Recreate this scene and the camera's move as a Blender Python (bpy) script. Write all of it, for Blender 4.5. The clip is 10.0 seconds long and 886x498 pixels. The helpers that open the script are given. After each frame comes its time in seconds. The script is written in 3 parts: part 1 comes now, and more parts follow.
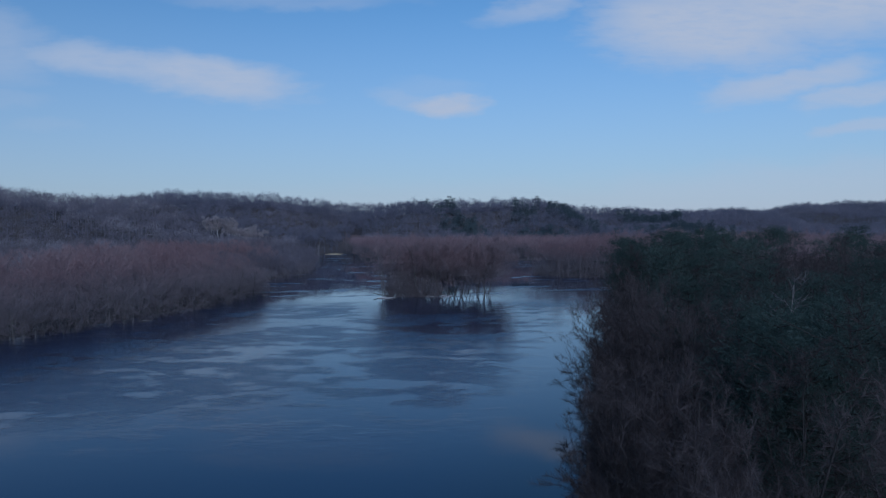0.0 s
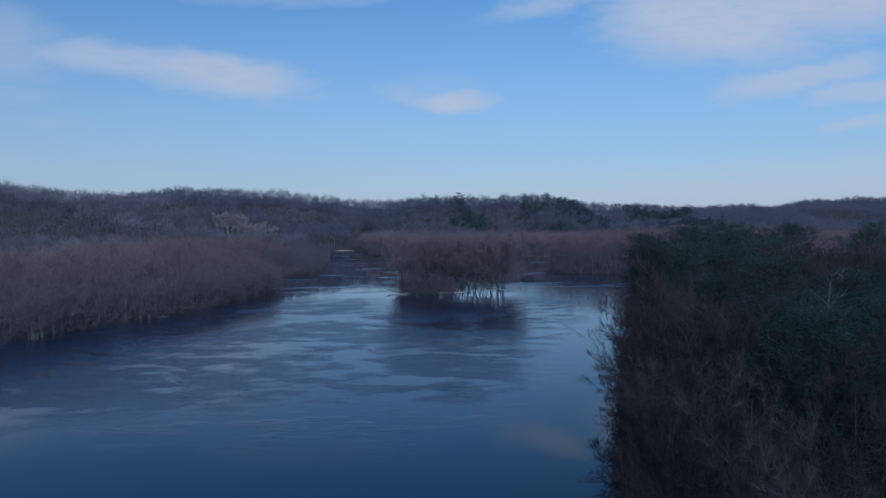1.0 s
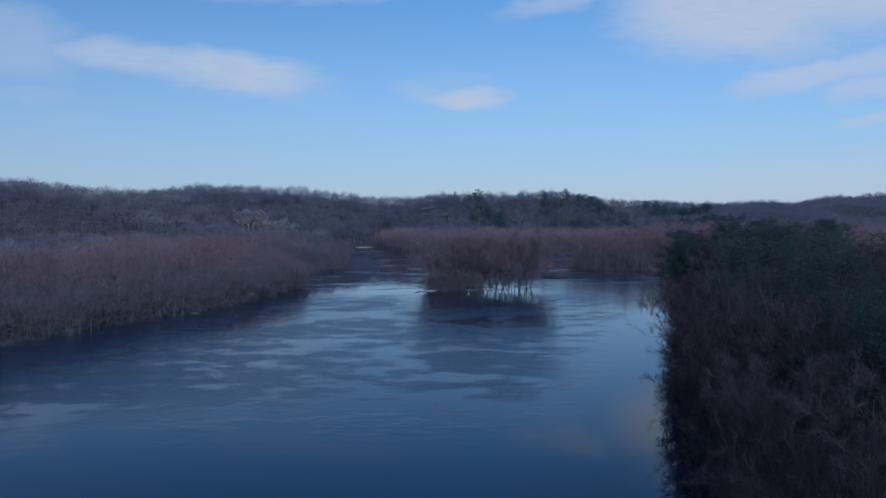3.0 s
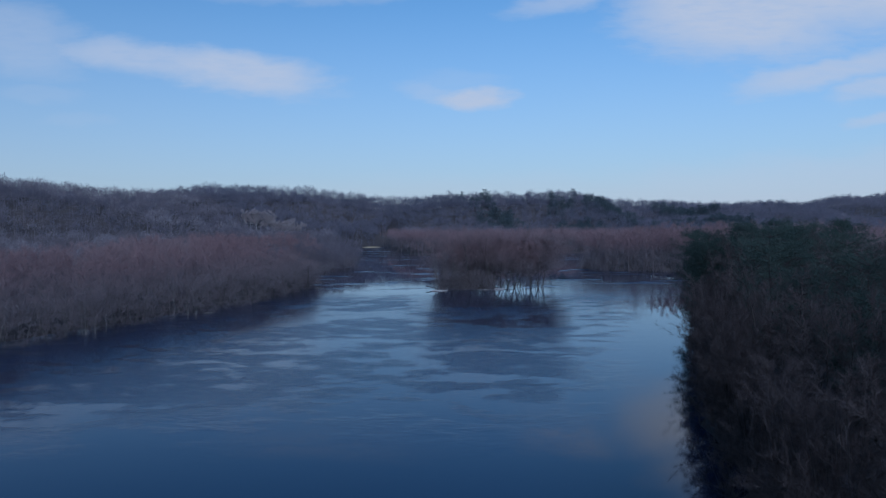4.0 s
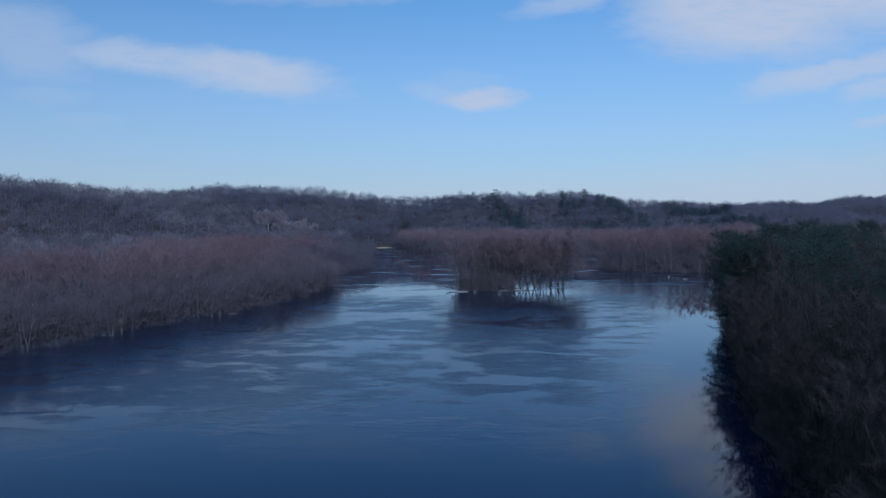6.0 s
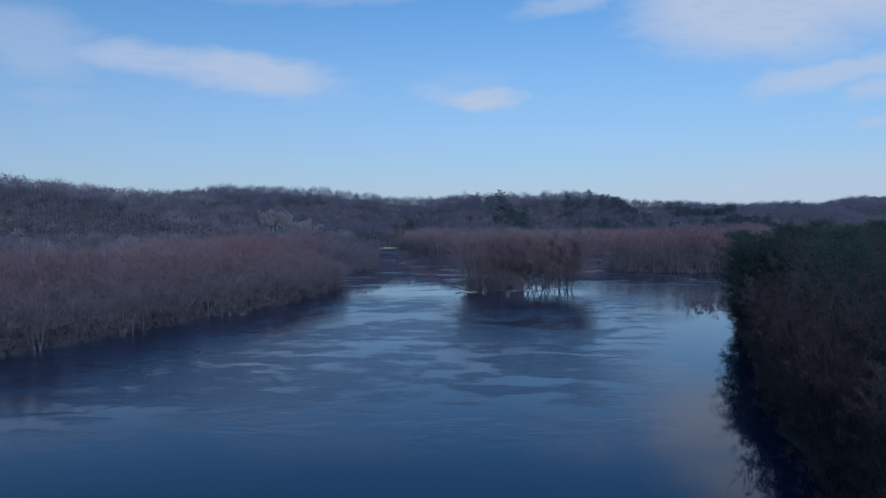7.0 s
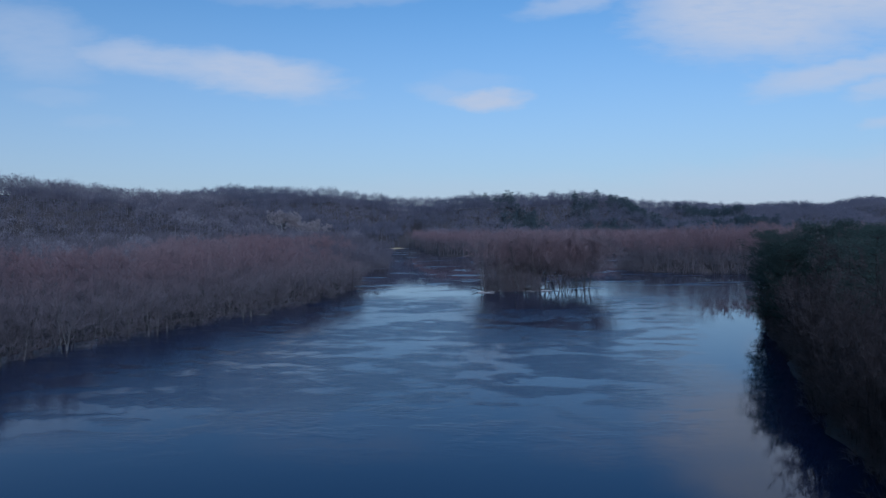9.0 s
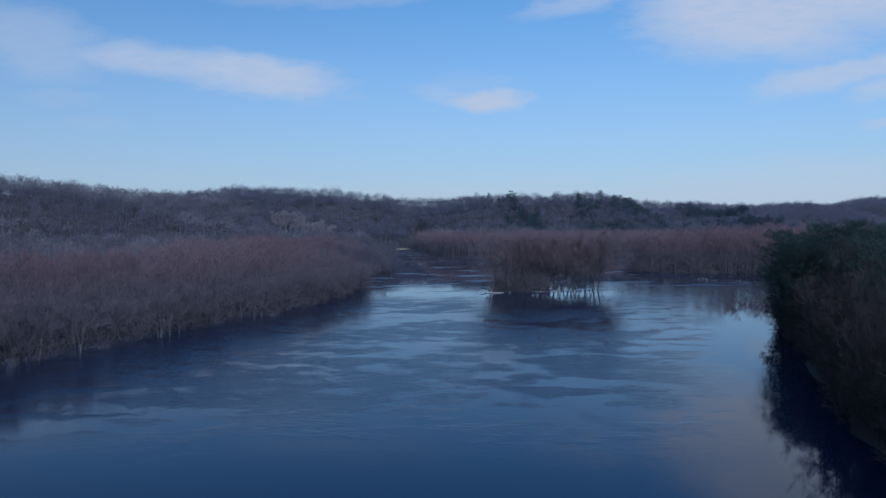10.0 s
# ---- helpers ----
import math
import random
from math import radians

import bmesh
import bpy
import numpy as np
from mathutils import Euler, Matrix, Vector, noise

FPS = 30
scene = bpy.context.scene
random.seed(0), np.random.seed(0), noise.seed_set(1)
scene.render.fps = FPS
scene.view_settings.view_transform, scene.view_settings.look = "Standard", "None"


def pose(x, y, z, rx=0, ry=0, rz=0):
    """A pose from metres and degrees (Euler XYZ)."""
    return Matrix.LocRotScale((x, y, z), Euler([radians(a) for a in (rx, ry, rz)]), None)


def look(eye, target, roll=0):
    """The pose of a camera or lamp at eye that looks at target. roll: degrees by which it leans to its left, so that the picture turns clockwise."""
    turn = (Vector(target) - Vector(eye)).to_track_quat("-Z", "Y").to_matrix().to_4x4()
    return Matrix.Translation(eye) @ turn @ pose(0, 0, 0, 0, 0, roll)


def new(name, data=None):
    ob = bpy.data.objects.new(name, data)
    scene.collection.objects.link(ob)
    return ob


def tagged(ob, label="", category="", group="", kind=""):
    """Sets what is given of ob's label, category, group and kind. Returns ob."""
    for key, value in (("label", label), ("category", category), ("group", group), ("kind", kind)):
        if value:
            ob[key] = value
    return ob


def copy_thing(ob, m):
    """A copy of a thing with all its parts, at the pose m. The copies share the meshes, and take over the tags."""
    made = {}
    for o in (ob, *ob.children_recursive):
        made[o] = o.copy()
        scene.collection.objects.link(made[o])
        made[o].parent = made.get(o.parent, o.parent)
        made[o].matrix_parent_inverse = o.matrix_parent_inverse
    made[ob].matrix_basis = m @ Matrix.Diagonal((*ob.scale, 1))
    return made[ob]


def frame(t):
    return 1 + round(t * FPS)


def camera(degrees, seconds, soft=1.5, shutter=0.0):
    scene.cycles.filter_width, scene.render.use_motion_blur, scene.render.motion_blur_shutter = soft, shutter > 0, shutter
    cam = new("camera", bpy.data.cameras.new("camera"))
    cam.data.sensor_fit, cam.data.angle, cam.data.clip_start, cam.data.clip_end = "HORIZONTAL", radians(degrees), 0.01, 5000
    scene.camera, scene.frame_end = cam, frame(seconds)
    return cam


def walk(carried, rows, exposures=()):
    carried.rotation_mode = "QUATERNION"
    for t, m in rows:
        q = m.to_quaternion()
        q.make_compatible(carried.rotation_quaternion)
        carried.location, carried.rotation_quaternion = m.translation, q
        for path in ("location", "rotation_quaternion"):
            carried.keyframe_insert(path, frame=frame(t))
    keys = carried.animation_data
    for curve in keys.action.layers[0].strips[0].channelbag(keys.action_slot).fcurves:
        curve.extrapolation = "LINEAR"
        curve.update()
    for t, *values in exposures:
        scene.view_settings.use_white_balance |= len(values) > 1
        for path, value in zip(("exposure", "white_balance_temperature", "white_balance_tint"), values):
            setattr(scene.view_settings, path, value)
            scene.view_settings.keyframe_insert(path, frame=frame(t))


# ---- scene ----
cam = camera(60.0, 10.0, soft=1.35)
PATH = [
    (0.0, 0.000, 0.000, 20.000, -1.488, -1.641, 0.260),
    (0.5, -0.854, 0.205, 19.960, -1.222, -1.770, 0.271),
    (1.0, -1.753, 0.424, 19.912, -0.934, -1.898, 0.281),
    (1.5, -2.700, 0.662, 19.867, -0.645, -1.998, 0.291),
    (2.0, -3.693, 0.919, 19.823, -0.357, -2.066, 0.299),
    (2.5, -4.702, 1.176, 19.789, -0.084, -2.104, 0.306),
    (4.0, -7.457, 1.765, 19.761, 0.548, -2.125, 0.300),
    (4.5, -8.401, 1.992, 19.770, 0.705, -2.124, 0.298),
    (5.0, -9.342, 2.231, 19.781, 0.845, -2.121, 0.295),
    (5.5, -10.266, 2.479, 19.799, 0.964, -2.104, 0.293),
    (7.0, -12.927, 3.249, 19.774, 1.245, -2.063, 0.299),
    (7.5, -13.867, 3.466, 19.755, 1.308, -2.052, 0.302),
    (8.0, -14.835, 3.667, 19.731, 1.382, -2.045, 0.306),
    (8.5, -15.813, 3.853, 19.699, 1.447, -2.038, 0.310),
    (9.0, -16.803, 4.021, 19.661, 1.508, -2.023, 0.315),
    (9.5, -17.798, 4.179, 19.615, 1.559, -1.997, 0.320),
    (10.0, -18.806, 4.334, 19.568, 1.629, -1.967, 0.325),
]
walk(cam, [(t, pose(x, y, z, 90 + pitch, roll, yaw)) for t, x, y, z, yaw, pitch, roll in PATH],
     exposures=[(0.0, -0.14, 4550, 10), (1.0, -0.07, 4550, 10), (2.5, 0.0, 4550, 10), (10.0, 0.05, 4550, 10)])

# ------------------------------------------------------------------ light
SUN_AZ, SUN_EL = 166.0, 24.0          # degrees clockwise from +y, and above the horizon
SKY_STRENGTH = 0.0885

world = bpy.data.worlds.new("dusk_sky")
scene.world = world
world.use_nodes = True
wn, wl = world.node_tree.nodes, world.node_tree.links
wn.clear()


def link_in(links, socket, value):
    if isinstance(value, (int, float)):
        socket.default_value = value
    elif isinstance(value, (tuple, list)):
        socket.default_value = value
    else:
        links.new(value, socket)


def wmath(op, a, b=0.0, c=None, clamp=False):
    n = wn.new("ShaderNodeMath")
    n.operation, n.use_clamp = op, clamp
    link_in(wl, n.inputs[0], a)
    link_in(wl, n.inputs[1], b)
    if c is not None:
        link_in(wl, n.inputs[2], c)
    return n.outputs[0]


def wramp(value, low, high):
    n = wn.new("ShaderNodeMapRange")
    n.interpolation_type = "SMOOTHSTEP"
    link_in(wl, n.inputs["Value"], value)
    n.inputs["From Min"].default_value, n.inputs["From Max"].default_value = low, high
    return n.outputs["Result"]


sky = wn.new("ShaderNodeTexSky")
sky.sky_type, sky.sun_disc = "NISHITA", False
sky.sun_elevation, sky.sun_rotation = radians(SUN_EL), radians(-SUN_AZ)
sky.altitude, sky.air_density, sky.dust_density, sky.ozone_density = 200, 1.0, 0.3, 2.5
tint = wn.new("ShaderNodeMix")
tint.data_type, tint.blend_type = "RGBA", "MULTIPLY"
tint.inputs["Factor"].default_value = 1.0
wl.new(sky.outputs["Color"], tint.inputs["A"])
tint.inputs["B"].default_value = (0.93, 0.99, 0.88, 1.0)

coord = wn.new("ShaderNodeTexCoord")
split = wn.new("ShaderNodeSeparateXYZ")
wl.new(coord.outputs["Generated"], split.inputs[0])
ahead = wmath("MAXIMUM", split.outputs["Y"], 0.05)
cu = wmath("DIVIDE", split.outputs["X"], ahead)
cv = wmath("DIVIDE", split.outputs["Z"], ahead)
plane = wn.new("ShaderNodeCombineXYZ")
wl.new(cu, plane.inputs[0])
wl.new(cv, plane.inputs[1])


def wnoise(sx, sy, scale, detail=4.0, rough=0.55, turn=0.0):
    m = wn.new("ShaderNodeMapping")
    m.inputs["Scale"].default_value = (sx, sy, 1)
    m.inputs["Rotation"].default_value = (0, 0, radians(turn))
    wl.new(plane.outputs[0], m.inputs["Vector"])
    n = wn.new("ShaderNodeTexNoise")
    n.inputs["Scale"].default_value, n.inputs["Detail"].default_value = scale, detail
    n.inputs["Roughness"].default_value = rough
    wl.new(m.outputs[0], n.inputs["Vector"])
    return n.outputs[0]


wob_u = wmath("MULTIPLY_ADD", wnoise(1, 2.5, 9), 0.12, -0.06)
wob_v = wmath("MULTIPLY_ADD", wnoise(1.3, 3.0, 8, turn=8), 0.036, -0.018)
du, dv = wmath("ADD", cu, wob_u), wmath("ADD", cv, wob_v)
fibre = wnoise(1.0, 4.5, 26, 6, 0.62, turn=-9)


def cloud(u0, v0, a, b, turn, dense):
    """One bank of thin cloud: an oval in the sky with frayed edges."""
    c, s = math.cos(radians(turn)), math.sin(radians(turn))
    x, y = wmath("SUBTRACT", du, u0), wmath("SUBTRACT", dv, v0)
    p = wmath("MULTIPLY", wmath("ADD", wmath("MULTIPLY", x, c), wmath("MULTIPLY", y, s)), 1 / a)
    q = wmath("MULTIPLY", wmath("SUBTRACT", wmath("MULTIPLY", y, c), wmath("MULTIPLY", x, s)), 1 / b)
    r = wmath("SQRT", wmath("ADD", wmath("MULTIPLY", p, p), wmath("MULTIPLY", q, q)))
    r = wmath("ADD", r, wmath("MULTIPLY_ADD", fibre, 0.55, -0.275))
    return wmath("MULTIPLY", wramp(r, 1.28, 0.42), dense)


CLOUDS = [
    (-0.273, 0.194, 0.125, 0.029, -10, 0.90), (-0.385, 0.211, 0.15, 0.023, -7, 0.70), (-0.565, 0.240, 0.10, 0.050, -18, 0.42),
    (-0.53, 0.166, 0.07, 0.012, -4, 0.16), (-0.48, 0.132, 0.05, 0.010, 0, 0.12),
    (0.028, 0.157, 0.050, 0.0145, 1, 0.95), (-0.010, 0.164, 0.050, 0.014, -8, 0.35), (0.010, 0.180, 0.06, 0.016, 2, 0.16),
    (0.375, 0.262, 0.165, 0.060, -2, 1.0), (0.540, 0.315, 0.26, 0.085, 8, 1.0), (0.43, 0.345, 0.16, 0.060, 6, 0.9),
    (0.150, 0.287, 0.075, 0.018, 12, 0.55),
    (0.490, 0.191, 0.120, 0.022, 12, 0.80), (0.565, 0.173, 0.080, 0.016, 12, 0.70), (0.585, 0.132, 0.070, 0.012, 12, 0.6),
    (-0.16, 0.295, 0.16, 0.014, 0, 0.28), (0.62, 0.045, 0.55, 0.050, 3, 0.45), (0.10, 0.030, 0.40, 0.030, 0, 0.20),
]
cover = 0.0
for row in CLOUDS:
    one = cloud(*row)
    cover = one if cover == 0.0 else wmath("MAXIMUM", cover, one)
thin = wmath("MULTIPLY_ADD", fibre, 0.8, 0.54, clamp=True)
cover = wmath("MULTIPLY", wmath("MULTIPLY", cover, thin), wramp(split.outputs["Y"], 0.05, 0.3))
cover = wmath("MULTIPLY", cover, 0.9)

clear = wn.new("ShaderNodeBackground")
clear.inputs["Strength"].default_value = SKY_STRENGTH
haze = wn.new("ShaderNodeMix")
haze.data_type = "RGBA"
wl.new(wmath("MULTIPLY", wramp(split.outputs["Z"], 0.36, -0.08), 0.8), haze.inputs["Factor"])
wl.new(tint.outputs["Result"], haze.inputs["A"])
haze.inputs["B"].default_value = (5.05, 4.36, 4.06, 1.0)
wl.new(haze.outputs["Result"], clear.inputs["Color"])
cloudy = wn.new("ShaderNodeBackground")
cloudy.inputs["Color"].default_value = (0.60, 0.527, 0.45, 1)
cloudy.inputs["Strength"].default_value = 1.0
both = wn.new("ShaderNodeMixShader")
wl.new(cover, both.inputs[0])
wl.new(clear.outputs[0], both.inputs[1])
wl.new(cloudy.outputs[0], both.inputs[2])
wout = wn.new("ShaderNodeOutputWorld")
wl.new(both.outputs[0], wout.inputs["Surface"])

lamp = bpy.data.lights.new("sun", "SUN")
lamp.energy, lamp.angle, lamp.color = 2.1, radians(20), (1.0, 0.955, 0.94)
sun = new("sun", lamp)
sun_way = Vector((math.sin(radians(SUN_AZ)) * math.cos(radians(SUN_EL)), math.cos(radians(SUN_AZ)) * math.cos(radians(SUN_EL)),
                  math.sin(radians(SUN_EL))))
sun.matrix_world = look(sun_way * 50, (0, 0, 0))


# ------------------------------------------------------------------ materials
class Nodes:
    """A small helper round one material's node tree."""

    def __init__(self, name):
        self.mat = bpy.data.materials.new(name)
        self.mat.use_nodes = True
        self.n, self.l = self.mat.node_tree.nodes, self.mat.node_tree.links
        self.bsdf = self.n["Principled BSDF"]

    def link(self, socket, value):
        link_in(self.l, socket, value)

    def coord(self, which="Object"):
        return self.n.new("ShaderNodeTexCoord").outputs[which]

    def place(self):
        return self.n.new("ShaderNodeNewGeometry").outputs["Position"]

    def noise(self, vec, scale, detail=4.0, rough=0.55, distort=0.0, stretch=None):
        if stretch:
            m = self.n.new("ShaderNodeMapping")
            m.inputs["Scale"].default_value = stretch
            self.link(m.inputs["Vector"], vec)
            vec = m.outputs[0]
        t = self.n.new("ShaderNodeTexNoise")
        self.link(t.inputs["Vector"], vec)
        t.inputs["Scale"].default_value, t.inputs["Detail"].default_value = scale, detail
        t.inputs["Roughness"].default_value, t.inputs["Distortion"].default_value = rough, distort
        return t.outputs[0]

    def cells(self, vec, scale):
        t = self.n.new("ShaderNodeTexVoronoi")
        t.voronoi_dimensions = "2D"
        t.inputs["Scale"].default_value = scale
        self.link(t.inputs["Vector"], vec)
        s = self.n.new("ShaderNodeSeparateColor")
        self.l.new(t.outputs["Color"], s.inputs[0])
        return s.outputs[0]

    def ramp(self, value, *stops):
        r = self.n.new("ShaderNodeValToRGB")
        e = r.color_ramp.elements
        while len(e) < len(stops):
            e.new(0.5)
        for k, (at, col) in enumerate(stops):
            e[k].position, e[k].color = at, (*col, 1)
        self.link(r.inputs[0], value)
        return r.outputs[0]

    def mix(self, fac, a, b, kind="MIX"):
        m = self.n.new("ShaderNodeMix")
        m.data_type, m.blend_type = "RGBA", kind
        self.link(m.inputs["Factor"], fac)
        for key, v in (("A", a), ("B", b)):
            self.link(m.inputs[key], (*v, 1) if isinstance(v, tuple) else v)
        return m.outputs["Result"]

    def math(self, op, a, b=0.0, clamp=False):
        m = self.n.new("ShaderNodeMath")
        m.operation, m.use_clamp = op, clamp
        self.link(m.inputs[0], a)
        self.link(m.inputs[1], b)
        return m.outputs[0]

    def span(self, value, low, high, to_low=0.0, to_high=1.0):
        m = self.n.new("ShaderNodeMapRange")
        m.interpolation_type = "SMOOTHSTEP"
        self.link(m.inputs["Value"], value)
        for key, v in (("From Min", low), ("From Max", high), ("To Min", to_low), ("To Max", to_high)):
            m.inputs[key].default_value = v
        return m.outputs["Result"]

    def bump(self, height, strength, distance):
        b = self.n.new("ShaderNodeBump")
        self.link(b.inputs["Strength"], strength)
        b.inputs["Distance"].default_value = distance
        self.link(b.inputs["Height"], height)
        self.l.new(b.outputs[0], self.bsdf.inputs["Normal"])

    def fine(self, colour):
        """Matt twigs, too thin to have a dark side."""
        self.n.remove(self.bsdf)
        out = self.n["Material Output"]
        near, far, both = self.n.new("ShaderNodeBsdfDiffuse"), self.n.new("ShaderNodeBsdfTranslucent"), self.n.new("ShaderNodeMixShader")
        for node in (near, far):
            self.link(node.inputs["Color"], colour)
        both.inputs[0].default_value = 0.45
        self.l.new(near.outputs[0], both.inputs[1])
        self.l.new(far.outputs[0], both.inputs[2])
        self.l.new(both.outputs[0], out.inputs["Surface"])
        return self.mat

    def done(self, colour, rough=0.9, spec=0.2):
        self.link(self.bsdf.inputs["Base Color"], (*colour, 1) if isinstance(colour, tuple) else colour)
        self.link(self.bsdf.inputs["Roughness"], rough)
        self.bsdf.inputs["Specular IOR Level"].default_value = spec
        return self.mat


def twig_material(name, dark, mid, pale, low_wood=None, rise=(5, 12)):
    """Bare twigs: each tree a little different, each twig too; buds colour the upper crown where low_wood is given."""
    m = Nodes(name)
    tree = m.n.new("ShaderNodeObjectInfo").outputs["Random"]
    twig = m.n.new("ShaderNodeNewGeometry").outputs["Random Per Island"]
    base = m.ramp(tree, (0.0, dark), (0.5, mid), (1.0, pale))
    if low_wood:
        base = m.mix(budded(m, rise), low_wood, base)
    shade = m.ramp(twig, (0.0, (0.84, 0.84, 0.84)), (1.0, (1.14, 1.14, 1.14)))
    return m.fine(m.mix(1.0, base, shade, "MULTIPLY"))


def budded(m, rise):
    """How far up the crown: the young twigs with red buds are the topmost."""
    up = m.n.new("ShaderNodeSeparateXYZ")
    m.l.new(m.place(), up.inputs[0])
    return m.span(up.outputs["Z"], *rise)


def wood_material(name, stops, cell=9.0, low_wood=None, rise=(5, 12)):
    """Woods made of many joined trees: colours change from tree to tree over the ground."""
    m = Nodes(name)
    spot = m.place()
    tree = m.cells(spot, 1.0 / cell)
    area = m.noise(spot, 0.012, 3, 0.5, stretch=(1, 1, 0))
    key = m.math("ADD", m.math("MULTIPLY", tree, 0.55), m.math("MULTIPLY", m.math("SUBTRACT", area, 0.36), 1.7), True)
    base = m.ramp(key, *stops)
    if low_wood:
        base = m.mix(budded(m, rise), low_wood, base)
    twig = m.n.new("ShaderNodeNewGeometry").outputs["Random Per Island"]
    shade = m.ramp(twig, (0.0, (0.88, 0.88, 0.88)), (1.0, (1.12, 1.12, 1.12)))
    return m.fine(m.mix(1.0, base, shade, "MULTIPLY"))


def bark_material(name, dark, pale, scale=3.0):
    m = Nodes(name)
    v = m.coord()
    f = m.noise(v, scale, 6, 0.65, stretch=(2.5, 2.5, 0.5))
    moss = m.noise(v, 0.5, 3)
    col = m.ramp(f, (0.3, dark), (0.7, pale))
    m.bump(f, 0.6, 0.02)
    return m.done(m.mix(m.math("MULTIPLY", moss, 0.35), col, dark), 0.92, 0.15)


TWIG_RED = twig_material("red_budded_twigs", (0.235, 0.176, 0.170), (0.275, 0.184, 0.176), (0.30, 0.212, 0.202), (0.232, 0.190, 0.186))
TWIG_BROWN = twig_material("brown_twigs", (0.064, 0.051, 0.047), (0.090, 0.071, 0.066), (0.126, 0.100, 0.092))
TWIG_PALE = twig_material("pale_twigs", (0.36, 0.31, 0.30), (0.40, 0.34, 0.325), (0.44, 0.375, 0.355))
TWIG_DRAB = twig_material("drab_twigs", (0.16, 0.137, 0.137), (0.19, 0.162, 0.160), (0.22, 0.186, 0.182))
TWIG_DEAD = twig_material("dead_twigs", (0.16, 0.14, 0.13), (0.19, 0.165, 0.15), (0.22, 0.19, 0.17))
BARK_DEAD = bark_material("weathered_bark", (0.13, 0.11, 0.10), (0.27, 0.23, 0.20))
NEEDLE = twig_material("pine_needles", (0.053, 0.069, 0.058), (0.068, 0.088, 0.072), (0.090, 0.110, 0.088))
BARK = bark_material("grey_bark", (0.055, 0.049, 0.046), (0.12, 0.105, 0.096))
BARK_DARK = bark_material("dark_bark", (0.022, 0.019, 0.017), (0.055, 0.047, 0.042))
BARK_LIGHT = bark_material("light_grey_bark", (0.09, 0.08, 0.072), (0.22, 0.195, 0.175))
BARK_PALE = bark_material("pale_bark", (0.26, 0.23, 0.21), (0.50, 0.46, 0.42))
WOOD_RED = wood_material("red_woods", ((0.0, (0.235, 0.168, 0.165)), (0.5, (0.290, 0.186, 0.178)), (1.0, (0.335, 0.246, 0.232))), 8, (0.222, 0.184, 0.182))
WOOD_GREY = wood_material("grey_woods", ((0.0, (0.158, 0.137, 0.150)), (0.5, (0.205, 0.176, 0.188)), (0.85, (0.240, 0.205, 0.214)),
                                         (1.0, (0.30, 0.255, 0.255))), 12)
# the blue of the distant air is painted into these twig colours
WOOD_OAK_HAZE = wood_material("hazed_oak_woods", ((0.0, (0.150, 0.142, 0.168)), (0.55, (0.202, 0.185, 0.212)), (1.0, (0.262, 0.231, 0.252))), 11)
WOOD_FOOT = wood_material("foot_woods", ((0.0, (0.140, 0.119, 0.125)), (0.55, (0.185, 0.154, 0.158)), (1.0, (0.235, 0.196, 0.196))), 10)
WOOD_PALE = wood_material("pale_woods", ((0.0, (0.25, 0.215, 0.22)), (1.0, (0.37, 0.32, 0.32))), 9)
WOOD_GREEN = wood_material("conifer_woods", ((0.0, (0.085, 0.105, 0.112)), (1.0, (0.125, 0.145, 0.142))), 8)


def ground_material():
    m = Nodes("leaf_litter")
    v = m.place()
    big, fine = m.noise(v, 0.05, 4), m.noise(v, 1.6, 6, 0.7)
    col = m.ramp(big, (0.3, (0.055, 0.045, 0.041)), (0.7, (0.095, 0.078, 0.070)))
    col = m.mix(m.math("MULTIPLY", fine, 0.6), col, (0.12, 0.10, 0.09))
    m.bump(fine, 0.7, 0.15)
    return m.done(col, 0.95, 0.1)


